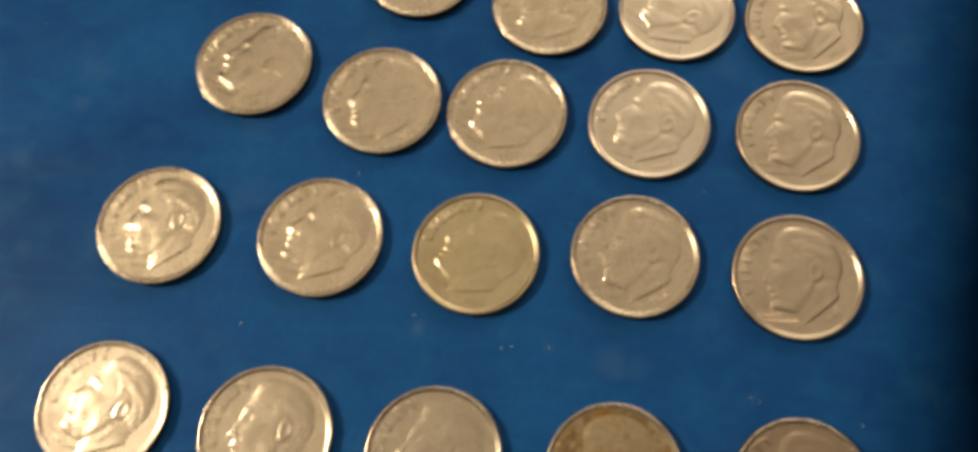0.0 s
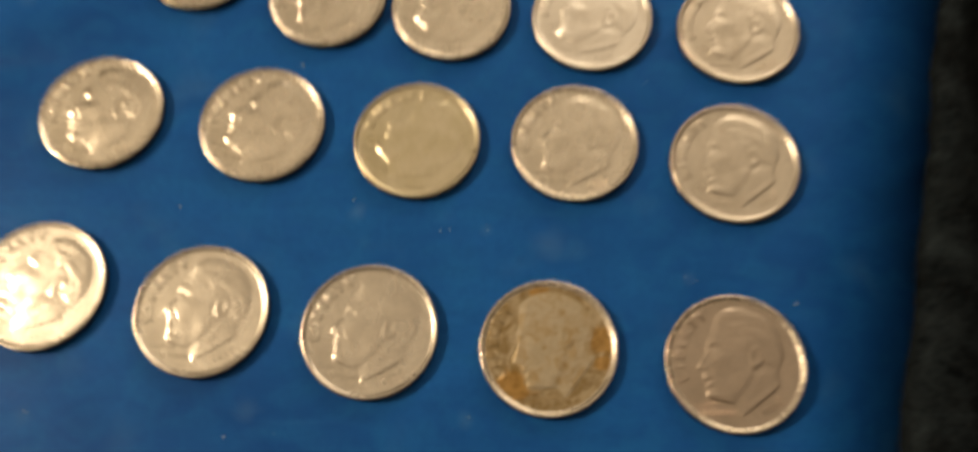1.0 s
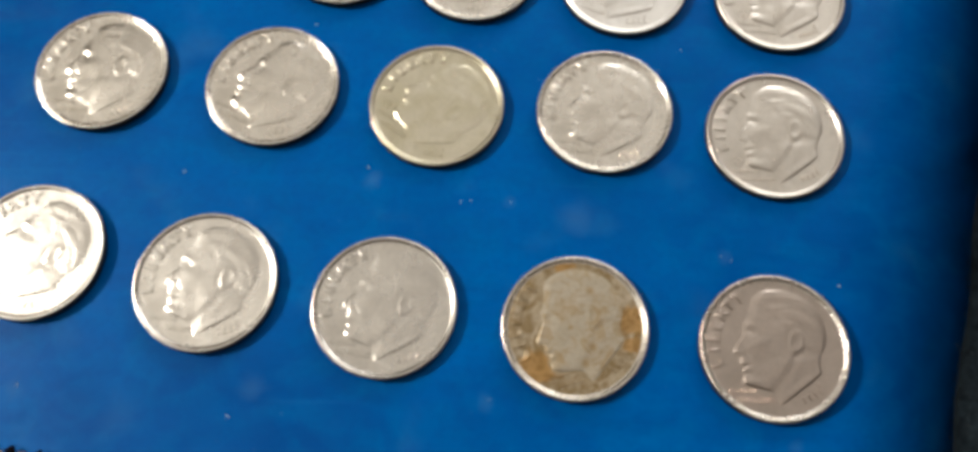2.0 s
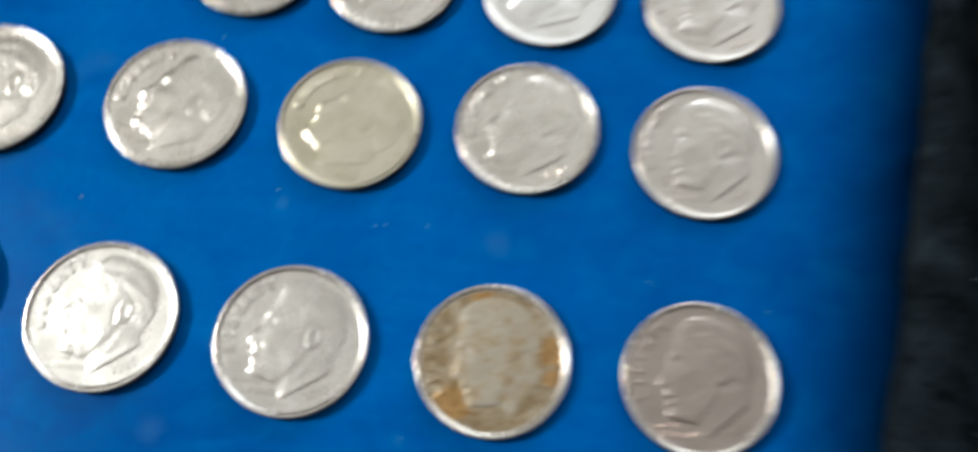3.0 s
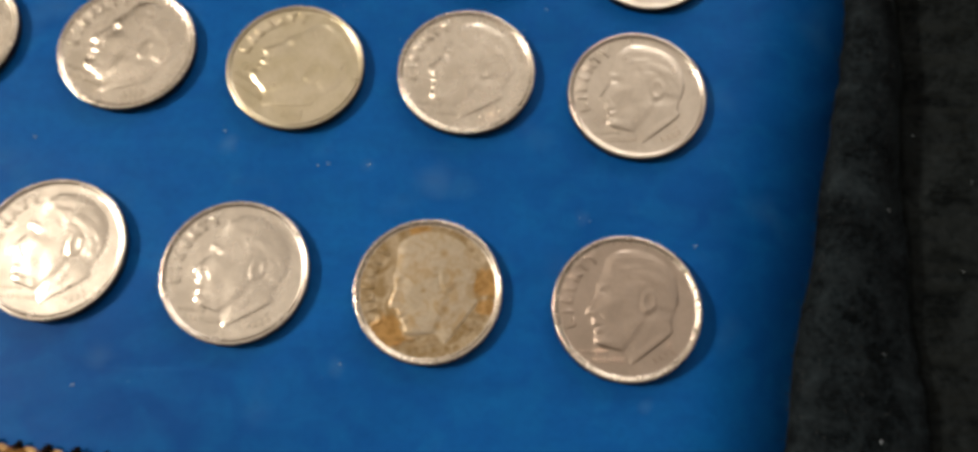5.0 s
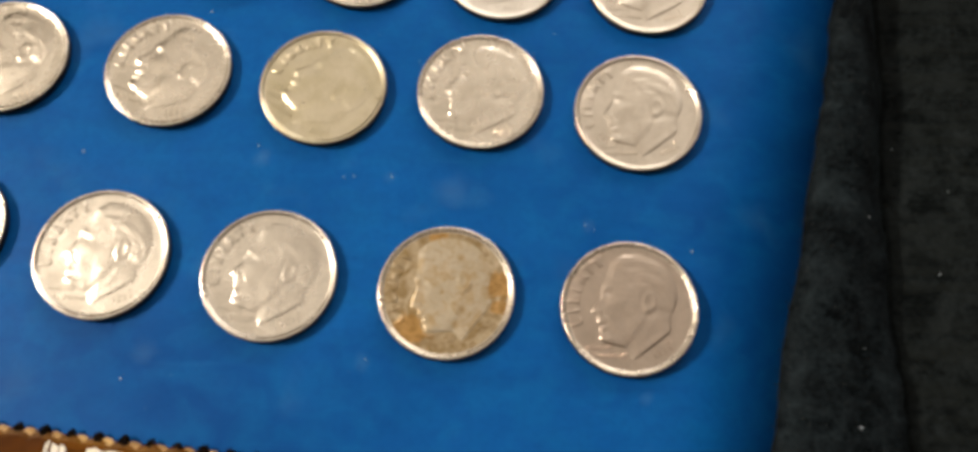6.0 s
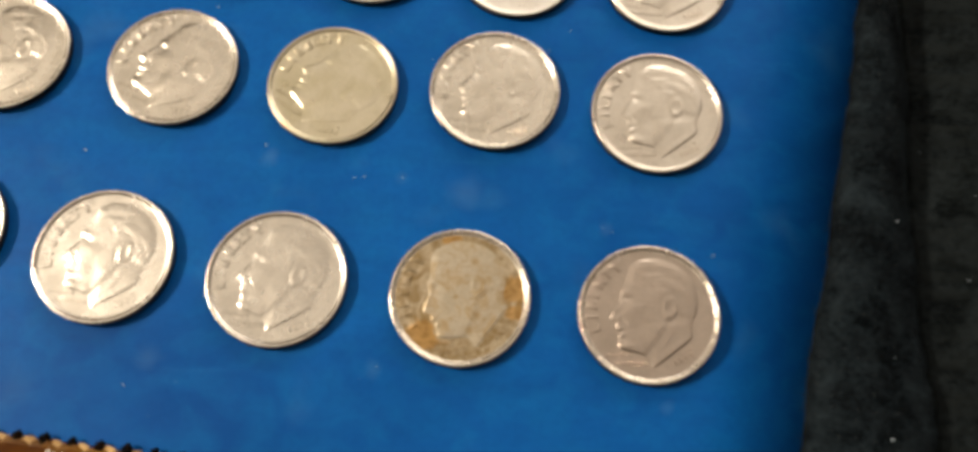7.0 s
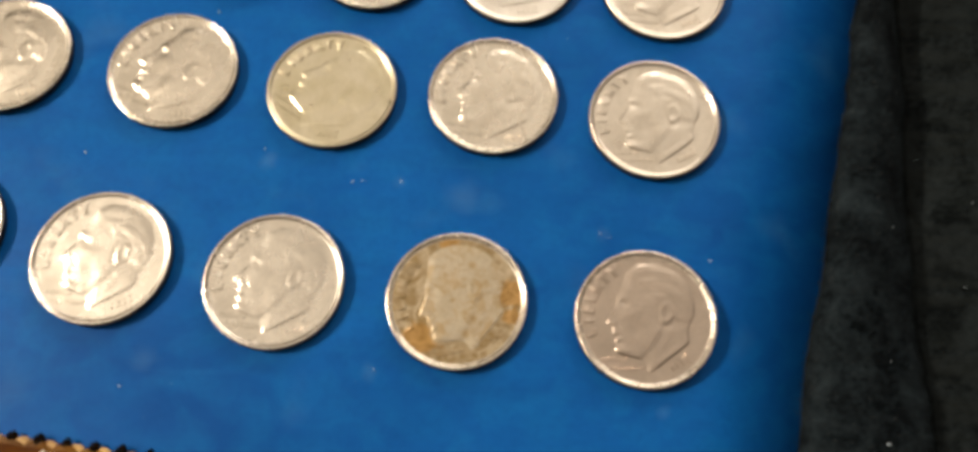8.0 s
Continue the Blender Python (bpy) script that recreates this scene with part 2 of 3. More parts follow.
BLUE, FILM = blue_vinyl(), amber_film()
BLACK = black_knit("black_hem", (0.0019, 0.0028, 0.0036), (0.0170, 0.0245, 0.0300), (0.0088, 0.0112, 0.0134), 0.4)
KNIT = black_knit("black_knit", (0.0028, 0.0038, 0.0043), (0.0158, 0.0202, 0.0222), (0.0108, 0.0132, 0.0134), 0.6)
GOLD = plain("golden_foil", (0.060, 0.021, 0.002), (0.19, 0.085, 0.011), 300, 0.4)
CREAM = plain("cream_foil", (0.22, 0.11, 0.03), (0.58, 0.38, 0.15), 480, 0.45)
# near black: shade on the curled tooth tips is put into this colour
TOOTH_SHADE = plain("shaded_tooth", (0.001, 0.001, 0.002), (0.008, 0.004, 0.002), 600, 0.9)
GOLD.node_tree.nodes["Principled BSDF"].inputs["Specular IOR Level"].default_value = 0.10
TOOTH_SHADE.node_tree.nodes["Principled BSDF"].inputs["Specular IOR Level"].default_value = 0.05
FIBRE = plain("black_fibre", (0.010, 0.012, 0.014), (0.030, 0.034, 0.036), 900, 0.95)
LINT = plain("lint", (0.30, 0.38, 0.46), (0.42, 0.48, 0.52), 900, 0.9)
PLASTER = plain("plaster", (0.30, 0.27, 0.23), (0.35, 0.31, 0.27), 3, 0.9)
WHITE = plain("white_paint", (0.76, 0.72, 0.65), (0.80, 0.76, 0.69), 3, 0.9)
WOOD = plain("wood", (0.16, 0.08, 0.035), (0.26, 0.14, 0.06), 14, 0.45)
CARPET = plain("carpet", (0.22, 0.17, 0.12), (0.30, 0.24, 0.17), 20, 0.95)


# ---- mesh helpers ----
def mesh_from(name, verts, faces, material, smooth=True):
    me = bpy.data.meshes.new(name)
    me.from_pydata([tuple(v) for v in verts], [], faces)
    me.materials.append(material)
    me.polygons.foreach_set("use_smooth", [smooth] * len(me.polygons))
    me.validate()
    me.update()
    return me


def part(name, me, parent, label=""):
    ob = new(name, me)
    ob.parent = parent
    if label:
        ob["label"] = label
    return ob


def box(name, lo, hi, material):
    bm = bmesh.new()
    bmesh.ops.create_cube(bm, size=1)
    size, mid = Vector(hi) - Vector(lo), (Vector(hi) + Vector(lo)) / 2
    for v in bm.verts:
        v.co = Vector((v.co.x * size.x, v.co.y * size.y, v.co.z * size.z)) + mid
    me = bpy.data.meshes.new(name)
    bm.to_mesh(me)
    bm.free()
    me.materials.append(material)
    return new(name, me)


def grid_faces(rows, cols, closed=False):
    span = cols if closed else cols - 1
    return [(r * cols + c, r * cols + (c + 1) % cols, (r + 1) * cols + (c + 1) % cols, (r + 1) * cols + c)
            for r in range(rows - 1) for c in range(span)]


# ---- the room round the table ----
FLOOR, TOP = -0.76, 1.70
tagged(box("floor", (-2.2, -2.2, FLOOR - 0.1), (2.2, 2.2, FLOOR), CARPET), "brown carpet floor under the table", "floor", kind="structure")
tagged(box("ceiling", (-2.2, -2.2, TOP), (2.2, 2.2, TOP + 0.1), WHITE), "plain warm white plaster ceiling", "ceiling", kind="structure")
for name, lo, hi in (("wall_north", (-2.2, 2.2, FLOOR), (2.2, 2.3, TOP)), ("wall_south", (-2.2, -2.3, FLOOR), (2.2, -2.2, TOP)),
                     ("wall_east", (2.2, -2.3, FLOOR), (2.3, 2.3, TOP)), ("wall_west", (-2.3, -2.3, FLOOR), (-2.2, 2.3, TOP))):
    tagged(box(name, lo, hi, PLASTER), "plain warm beige painted wall", "wall", kind="structure")

table = new("table")
table.location = (0, 0, FLOOR)
tagged(table, "brown wooden table under the blue mat", "table")
part("tabletop", box("tabletop_mesh", (-0.60, -0.35, -0.047 - FLOOR), (0.60, 0.55, -0.0161 - FLOOR), WOOD).data, table)
bpy.data.objects.remove(bpy.data.objects["tabletop_mesh"])
leg = box("leg_mesh", (-0.03, -0.03, 0), (0.03, 0.03, -0.047 - FLOOR), WOOD)
for x, y in ((-0.54, -0.29), (0.54, -0.29), (-0.54, 0.49), (0.54, 0.49)):
    part("leg", leg.data, table).location = (x, y, 0)
bpy.data.objects.remove(leg)


# ---- the blue mat ----
MAT = 16.0


def lip(y):
    """Where the black cloth begins, in millimetres to the east, at a place along the mat."""
    return 18.4 + 0.239 * y


def blue_mat():
    """A padded mat whose top is at height 0; its east edge rolls down under the black cloth."""
    x0, y0, y1, cols, rows = -230, -95, 150, 110, 60
    verts = []
    for layer in (0, 1):
        for j in range(rows + 1):
            y = y0 + (y1 - y0) * j / rows
            for i in range(cols + 1):
                u = 1 - (1 - i / cols) ** 2.2
                x = x0 + (lip(y) + 12.0 - x0) * u
                over = max(0.0, x - lip(y) + 13.0 + 0.6 * noise.noise((0, y * 0.08, 6)))
                far = max(0.0, x0 + 9 - x, y0 + 9 - y, y - y1 + 9)
                z = -min(0.0195 * over * over + 0.05 * far * far, MAT - 1.0)
                verts.append((x * MM, y * MM, (z if layer == 0 else -MAT) * MM))
    w, size = cols + 1, (cols + 1) * (rows + 1)
    top = grid_faces(rows + 1, w)
    faces = top + [tuple(size + k for k in reversed(f)) for f in top]
    ring = list(range(w)) + [j * w + cols for j in range(1, rows + 1)] + [rows * w + i for i in range(cols - 1, -1, -1)] + [j * w for j in range(rows - 1, 0, -1)]
    faces += [(b, a, a + size, b + size) for a, b in zip(ring, ring[1:] + ring[:1])]
    return tagged(new("blue_mat", mesh_from("blue_mat", verts, faces, BLUE)), "blue vinyl padded mat with faint creases, pale scuffs and dust", "mat")


blue_mat()


# ---- the black cloth with its hem ----
CLOTH_TOP = []


def black_cloth():
    """Cross-sections from the tucked-under fold over the hem and its stitched crease to the flat knit."""
    cloth = new("black_cloth")
    tagged(cloth, "black knitted cloth with a thick folded hem and lint", "cloth")
    stations = 150
    hem, flat = [], []
    ys = [-95 + 245 * k / (stations - 1) for k in range(stations)]
    for y in ys:
        wob = noise.noise((0, y * 0.09, 3.1)) * 0.6 + noise.noise((4, y * 0.35, 1.0)) * 0.35
        edge = lip(y) + wob
        seam = max(32.1 + 0.042 * y + 0.0011 * y * y, edge + 5.0) + 0.8 * noise.noise((2, y * 0.12, 7.7)) + 0.45 * noise.noise((6, y * 0.45, 2.2))
        wide = seam - edge
        lift = 1.12 + 0.12 * noise.noise((9, y * 0.06, 2.0))
        profile = [(13.0, -12.0), (9.5, -6.0), (6.4, -1.0), (3.6, 2.8), (1.5, 5.4), (0.3, 7.4), (0.1, 8.6), (0.8, 9.7), (2.2, 10.0)]
        row = [(edge + dx, y, z * lift) for dx, z in profile]
        for k in range(1, 15):
            f = k / 14
            x = edge + 2.2 + (wide - 2.6) * f
            z = 10.0 - 4.6 * f ** 2.0 + 0.35 * noise.noise((x * 0.16, y * 0.16, 0)) + 0.12 * noise.noise((x * 0.6, y * 0.6, 5))
            row.append((x, y, z * lift))
        row += [(seam - 0.15, y, 2.8), (seam + 0.1, y, 0.8)]
        hem.append(row)
        back = [(seam + 0.1, y, 0.8), (seam + 0.65, y, 2.4)]
        for k in range(36):
            x = seam + 1.3 + 160 * (k / 35) ** 1.7
            z = 3.7 + 0.5 * noise.noise((x * 0.05, y * 0.05, 8)) + 0.2 * noise.noise((x * 0.2, y * 0.2, 3)) - 19.0 * max(0.0, min(1.0, (x - 70) / 40)) ** 2
            back.append((x, y, z))
        flat.append(back)
    CLOTH_TOP.extend(p for rows in (hem, flat) for row in rows for p in row[8 if rows is hem else 0:])
    for name, rows, label in (("hem", hem, "thick folded hem"), ("knit", flat, "fine horizontally ribbed knit")):
        verts = [(x * MM, y * MM, z * MM) for row in rows for x, y, z in row]
        cols = len(rows[0])
        faces = grid_faces(stations, cols)
        me = mesh_from(name, verts, faces, BLACK if rows is hem else KNIT)
        part(name, me, cloth, label)
    rng = random.Random(11)
    verts, faces = [], []
    for _ in range(1500):
        row = rng.choice(hem)
        k = rng.choice((5, 6, 7, 8, 9, 11, 13, 16))
        x, y, z = row[k]
        y += rng.uniform(-0.8, 0.8)
        length, bend, thick = rng.uniform(0.25, 0.75), rng.uniform(-0.5, 0.5), rng.uniform(0.025, 0.05)
        out, up = (-1.0, 0.2) if k < 8 else (rng.uniform(-0.6, 0.6), 0.7)
        tip = (x + out * length, y + bend, z + up * length)
        mid = (x + out * length * 0.5, y + bend * 0.2, z + up * length * 0.6)
        b = len(verts)
        for (px, py, pz), w in (((x, y, z - 0.05), thick), (mid, thick * 0.8)):
            verts += [(px * MM, (py - w) * MM, pz * MM), (px * MM, (py + w) * MM, pz * MM), (px * MM, py * MM, (pz + w) * MM)]
        verts.append(tuple(q * MM for q in tip))
        faces += [(b + i, b + (i + 1) % 3, b + 3 + (i + 1) % 3, b + 3 + i) for i in range(3)] + [(b + 3 + i, b + 3 + (i + 1) % 3, b + 6) for i in range(3)]
    tagged(part("fuzz", mesh_from("fuzz", verts, faces, FIBRE), cloth, "short loose grey fibres on the hem"), kind="stuff")
    return cloth


black_cloth()


# ---- the coins ----
RADIUS = 8.95
FIELD = 1.03
RIM = 1.35


def field_at(r):
    """Height of the dished field at a radius: it climbs gently towards the rim."""
    return FIELD + 0.06 * max(0.0, (r - 6.0) / 2.32) ** 1.7


def revolved(name, rings, n, step, middle):
    """A mesh of revolution; a ring is (radius, height, reeded). middle: heights of centre points at its start and end."""
    verts = []
    for r, z, reeded in rings:
        for k in range(n):
            a = 2 * math.pi * k / n
            q = r - (0.07 if reeded and k % step in (0, 1) else 0.0)
            verts.append((q * math.cos(a) * MM, q * math.sin(a) * MM, z * MM))
    faces = grid_faces(len(rings), n, True)
    first, last = middle
    if last is not None:
        base = (len(rings) - 1) * n
        verts.append((0, 0, last * MM))
        faces += [(base + k, base + (k + 1) % n, len(verts) - 1) for k in range(n)]
    if first is not None:
        verts.append((0, 0, first * MM))
        faces += [((k + 1) % n, k, len(verts) - 1) for k in range(n)]
    return mesh_from(name, verts, faces, SILVER)


def coin_edge():
    """The reeded side and the underside."""
    return revolved("reeded_edge", [(8.20, 0.0, 0), (8.80, 0.04, 0), (8.95, 0.14, 1), (8.95, 1.225, 1)], 472, 4, (0.0, None))


def coin_rim():
    """The raised border."""
    return revolved("rim", [(8.95, 1.18, 1), (8.94, 1.25, 0), (8.90, 1.305, 0), (8.84, 1.338, 0), (8.77, 1.35, 0), (8.66, 1.348, 0), (8.58, 1.332, 0), (8.51, 1.285, 0),
                            (8.44, 1.205, 0), (8.37, field_at(8.37) + 0.045, 0), (8.29, field_at(8.29) + 0.012, 0), (8.18, field_at(8.18) + 0.001, 0), (7.94, field_at(7.94) - 0.02, 0)], 472, 4, (None, None))


def coin_field():
    """The dished face inside the border."""
    return revolved("field", [(r, field_at(r), 0) for r in (8.30, 8.0, 7.6, 7.2, 6.9, 6.4, 5.5, 4.0, 2.0)], 120, 4, (None, field_at(0)))


OUTLINE = [(-1.7, 5.9), (-1.2, 6.7), (-0.4, 7.1), (0.8, 7.3), (2.2, 7.2), (3.5, 6.7), (4.8, 5.9), (5.9, 4.7), (6.6, 3.2), (6.85, 1.8), (6.7, 0.6), (6.3, -0.4),
           (5.7, -1.3), (5.2, -2.2), (5.0, -3.0), (5.1, -3.9), (2.1, -5.55), (-0.9, -7.2), (-1.1, -6.4), (-1.6, -5.2), (-2.7, -4.75), (-3.8, -4.4), (-4.6, -3.8), (-4.75, -3.2),
           (-4.4, -2.7), (-4.6, -2.3), (-4.25, -1.75), (-4.65, -1.3), (-4.4, -0.6), (-5.1, -0.1), (-5.05, 0.4), (-4.3, 1.2), (-3.5, 2.0), (-3.5, 2.8), (-3.0, 3.7), (-2.3, 4.8)]
HAIR = [(-2.2, 6.0), (-0.9, 5.5), (0.3, 4.7), (1.1, 3.7), (1.3, 2.6), (1.5, 1.7), (2.1, 2.0), (3.0, 2.0), (3.7, 1.2), (3.8, 0.0), (4.2, -1.0), (5.2, -2.1), (8.0, -1.5), (8.0, 5.0), (4.0, 9.0), (-3.0, 9.0)]
THROAT = [(2.0, -1.1), (1.2, -2.5), (-0.3, -3.9), (-1.5, -4.9), (-2.6, -6.5), (-2.0, -8.5), (3.0, -8.5), (8.0, -4.5), (6.5, -2.0), (4.4, -0.8), (3.3, -0.4), (2.6, -1.0)]


def rounded(points, times=2):
    for _ in range(times):
        out = []
        for (ax, ay), (bx, by) in zip(points, points[1:] + points[:1]):
            out += [(0.78 * ax + 0.22 * bx, 0.78 * ay + 0.22 * by), (0.22 * ax + 0.78 * bx, 0.22 * ay + 0.78 * by)]
        points = out
    return points


def inside_by(points, X, Y):
    """Signed distance to a closed outline, positive inside."""
    best = np.full(X.shape, 1e9)
    inside = np.zeros(X.shape, bool)
    for (ax, ay), (bx, by) in zip(points, points[1:] + points[:1]):
        dx, dy = bx - ax, by - ay
        f = np.clip(((X - ax) * dx + (Y - ay) * dy) / (dx * dx + dy * dy + 1e-12), 0, 1)
        best = np.minimum(best, np.hypot(X - ax - f * dx, Y - ay - f * dy))
        cross = (ay > Y) != (by > Y)
        with np.errstate(divide="ignore", invalid="ignore"):
            inside ^= cross & (X < (bx - ax) * (Y - ay) / (by - ay + 1e-15) + ax)
    return np.where(inside, best, -best)


def relief(name, strength):
    """A plain low relief bust: a shallow domed outline with soft swellings, standing on the field."""
    X, Y = np.meshgrid(np.arange(-5.6, 7.3, 0.075), np.arange(-7.7, 7.8, 0.075))
    d = inside_by(rounded(OUTLINE), X, Y)

    def swell(x, y, rx, ry, turn=0.0):
        c, s = math.cos(radians(turn)), math.sin(radians(turn))
        u, v = ((X - x) * c + (Y - y) * s) / rx, (-(X - x) * s + (Y - y) * c) / ry
        return np.exp(-(u * u + v * v))

    def region(points, soft):
        """1 inside a rounded outline, 0 outside, with a soft step between."""
        f = np.clip(inside_by(rounded(points), X, Y) / soft + 0.5, 0, 1)
        return f * f * (3 - 2 * f)

    gentle = np.clip((Y - 2.2) / 1.0, 0, 1) * np.clip((0.5 - X) / 1.0, 0, 1)
    crown = np.clip((Y + 0.3) / 1.5, 0, 1) * np.clip((X - 0.5) / 1.5, 0, 1)
    step = np.clip(d / (0.30 + 0.9 * gentle + 0.8 * crown), 0, 1)
    cut = np.clip((-1.2 - Y) / 0.8, 0, 1) * np.clip((X + 1.0) / 1.0, 0, 1)
    jaw = np.clip((-3.2 - Y) / 0.6, 0, 1) * np.clip((-1.4 - X) / 0.5, 0, 1)
    h = (0.058 + 0.035 * cut + 0.03 * jaw) * step * step * (3 - 2 * step) + 0.2 * np.clip(d, None, 0) + 0.15 * (1 - np.exp(-np.clip(d, 0, None) / 2.4))
    hair, throat = region(HAIR, 0.7), region(THROAT, 0.8)
    h += 0.014 * hair - 0.056 * throat
    # hair combed back over the ear
    arc = np.hypot(X - 1.4, (Y + 0.4) * 0.95) + 0.22 * np.sin(0.9 * X + 0.4) + 0.12 * np.sin(1.7 * Y + X)
    h += hair * (0.005 * np.sin(arc * 6.4) + 0.003 * np.sin(arc * 11.0 + 1.2 * X))
    h += 0.030 * swell(3.7, 3.0, 1.7, 0.45, -40) - 0.016 * swell(3.1, 2.5, 1.6, 0.3, -40) + 0.020 * swell(0.9, 6.3, 2.2, 0.5, 8) - 0.018 * swell(1.6, 5.2, 2.0, 0.35, -14) + 0.022 * swell(5.6, 1.6, 0.5, 1.5, 12)
    # ear
    c, s = math.cos(radians(-14)), math.sin(radians(-14))
    q = np.hypot(((X - 2.75) * c + (Y - 0.35) * s) / 0.80, (-(X - 2.75) * s + (Y - 0.35) * c) / 1.22)
    h += 0.030 * np.exp(-((q - 0.86) / 0.28) ** 2) - 0.016 * np.exp(-(q / 0.5) ** 2) - 0.014 * np.exp(-((q - 1.45) / 0.25) ** 2) + 0.028 * swell(2.15, -0.7, 0.36, 0.40) - 0.015 * swell(1.55, -0.1, 0.22, 0.9, -10)
    # brow, eye and nose
    h += 0.045 * swell(-2.6, 3.15, 0.85, 0.32, -22) - 0.075 * swell(-2.45, 2.2, 0.62, 0.42, -12) + 0.048 * swell(-2.65, 2.05, 0.30, 0.18, -8) - 0.020 * swell(0.9, 3.2, 0.5, 0.5)
    h += 0.050 * swell(-4.05, 1.0, 1.05, 0.34, 49) + 0.045 * swell(-4.05, -0.02, 0.38, 0.30) - 0.045 * swell(-3.35, -0.45, 0.17, 0.75, 24)
    # cheek, mouth and chin
    h += 0.050 * swell(-1.6, 0.8, 1.3, 0.7, 8) - 0.040 * swell(-1.2, -1.5, 0.9, 0.9, 30) - 0.055 * swell(-3.95, -1.75, 0.75, 0.13, 4) + 0.028 * swell(-4.1, -1.35, 0.4, 0.18) + 0.030 * swell(-4.0, -2.2, 0.45, 0.2)
    h += -0.030 * swell(-3.9, -2.75, 0.6, 0.18, 8) + 0.060 * swell(-3.6, -3.7, 0.8, 0.5, -20) + 0.010 * swell(-0.2, -2.9, 1.9, 0.45, 43)
    # neck
    h += 0.022 * swell(1.8, -3.3, 0.4, 2.2, -34) + 0.060 * swell(2.2, -5.0, 3.4, 0.55, 28.5)
    h *= np.clip(d / 0.5 + 0.3, 0.2, 1)
    h = np.where(d > 0, h * strength, h)
    keep = d > -0.22
    index = -np.ones(X.shape, int)
    index[keep] = np.arange(keep.sum())
    verts = np.stack([X[keep], Y[keep], FIELD - 0.012 + h[keep] + 0.06 * np.clip((np.hypot(X, Y)[keep] - 6.0) / 2.32, 0, None) ** 1.7], 1) * MM
    a, b, c, e = index[:-1, :-1], index[:-1, 1:], index[1:, 1:], index[1:, :-1]
    good = (a >= 0) & (b >= 0) & (c >= 0) & (e >= 0)
    faces = np.stack([a[good], b[good], c[good], e[good]], 1).tolist()
    return mesh_from(name, verts.tolist(), faces, SILVER)


def ring_letters(text, radius, first, last, size, spread):
    """Raised capitals standing round the rim, read clockwise: one mesh a letter."""
    made = []
    for k, sign in enumerate(text):
        data = bpy.data.curves.new("sign", "FONT")
        data.body, data.size, data.align_x, data.align_y, data.offset = sign, size, "CENTER", "CENTER", 0.02
        data.extrude, data.bevel_depth, data.bevel_resolution = 0.05, 0.08, 1
        ob = new("sign", data)
        me = bpy.data.meshes.new_from_object(ob)
        a = radians(first + (last - first) * k / (len(text) - 1))
        me.transform(Matrix.Scale(MM, 4) @ Matrix.Translation((radius * math.cos(a), radius * math.sin(a), field_at(radius) + 0.03)) @ Matrix.Rotation(a - math.pi / 2, 4, "Z")
                     @ Matrix.Diagonal((spread, 1, 1, 1)))
        bpy.data.objects.remove(ob)
        bpy.data.curves.remove(data)
        me.materials.clear()
        me.materials.append(SILVER)
        made.append((sign, me))
    return made


def bars(name, spots):
    """Low rounded bars for marks too small to be read: (x, y, width, height, turn)."""
    bm = bmesh.new()
    for x, y, w, h, turn in spots:
        made = bmesh.ops.create_cube(bm, size=1)["verts"]
        for v in made:
            top = 0.72 if v.co.z > 0 else 1.0
            v.co = Vector((v.co.x * w * top, v.co.y * h * top, v.co.z * 0.18))
        bmesh.ops.transform(bm, matrix=Matrix.Scale(MM, 4) @ Matrix.Translation((x, y, field_at(math.hypot(x, y)) + 0.03)) @ Matrix.Rotation(radians(turn), 4, "Z"), verts=made)
    me = bpy.data.meshes.new(name)
    bm.to_mesh(me)
    bm.free()
    me.materials.append(SILVER)
    return me


SIDE, BORDER, FACE = coin_edge(), coin_rim(), coin_field()
BUSTS = {0.4: relief("flat_bust", 0.7), 0.6: relief("worn_bust", 0.9), 0.85: relief("bust", 1.2), 1.35: relief("deep_bust", 1.3)}
DEPTH = {"coin_silver": 0.85, "coin_olive": 0.6, "coin_bright": 0.6, "coin_stained": 0.4, "coin_matte": 1.35, "coin_clean": 1.35, "coin_rosy": 1.35}
LETTERS = ring_letters("LIBERTY", 7.15, 187.6, 114, 1.85, 1.1)
MOTTO = bars("motto", [(-6.3 + 0.50 * k, -4.45 - 0.05 * k, 0.32, 0.55, -6) for k in range(7)] + [(-5.5 + 0.50 * k, -5.6 - 0.06 * k, 0.34, 0.6, -7) for k in range(9)])
DATE = bars("date", [(2.2 + 0.72 * k, -6.55 + 0.22 * k, 0.45, 0.85, 18) for k in range(4)] + [(4.15, -5.1, 0.4, 0.4, 0)])


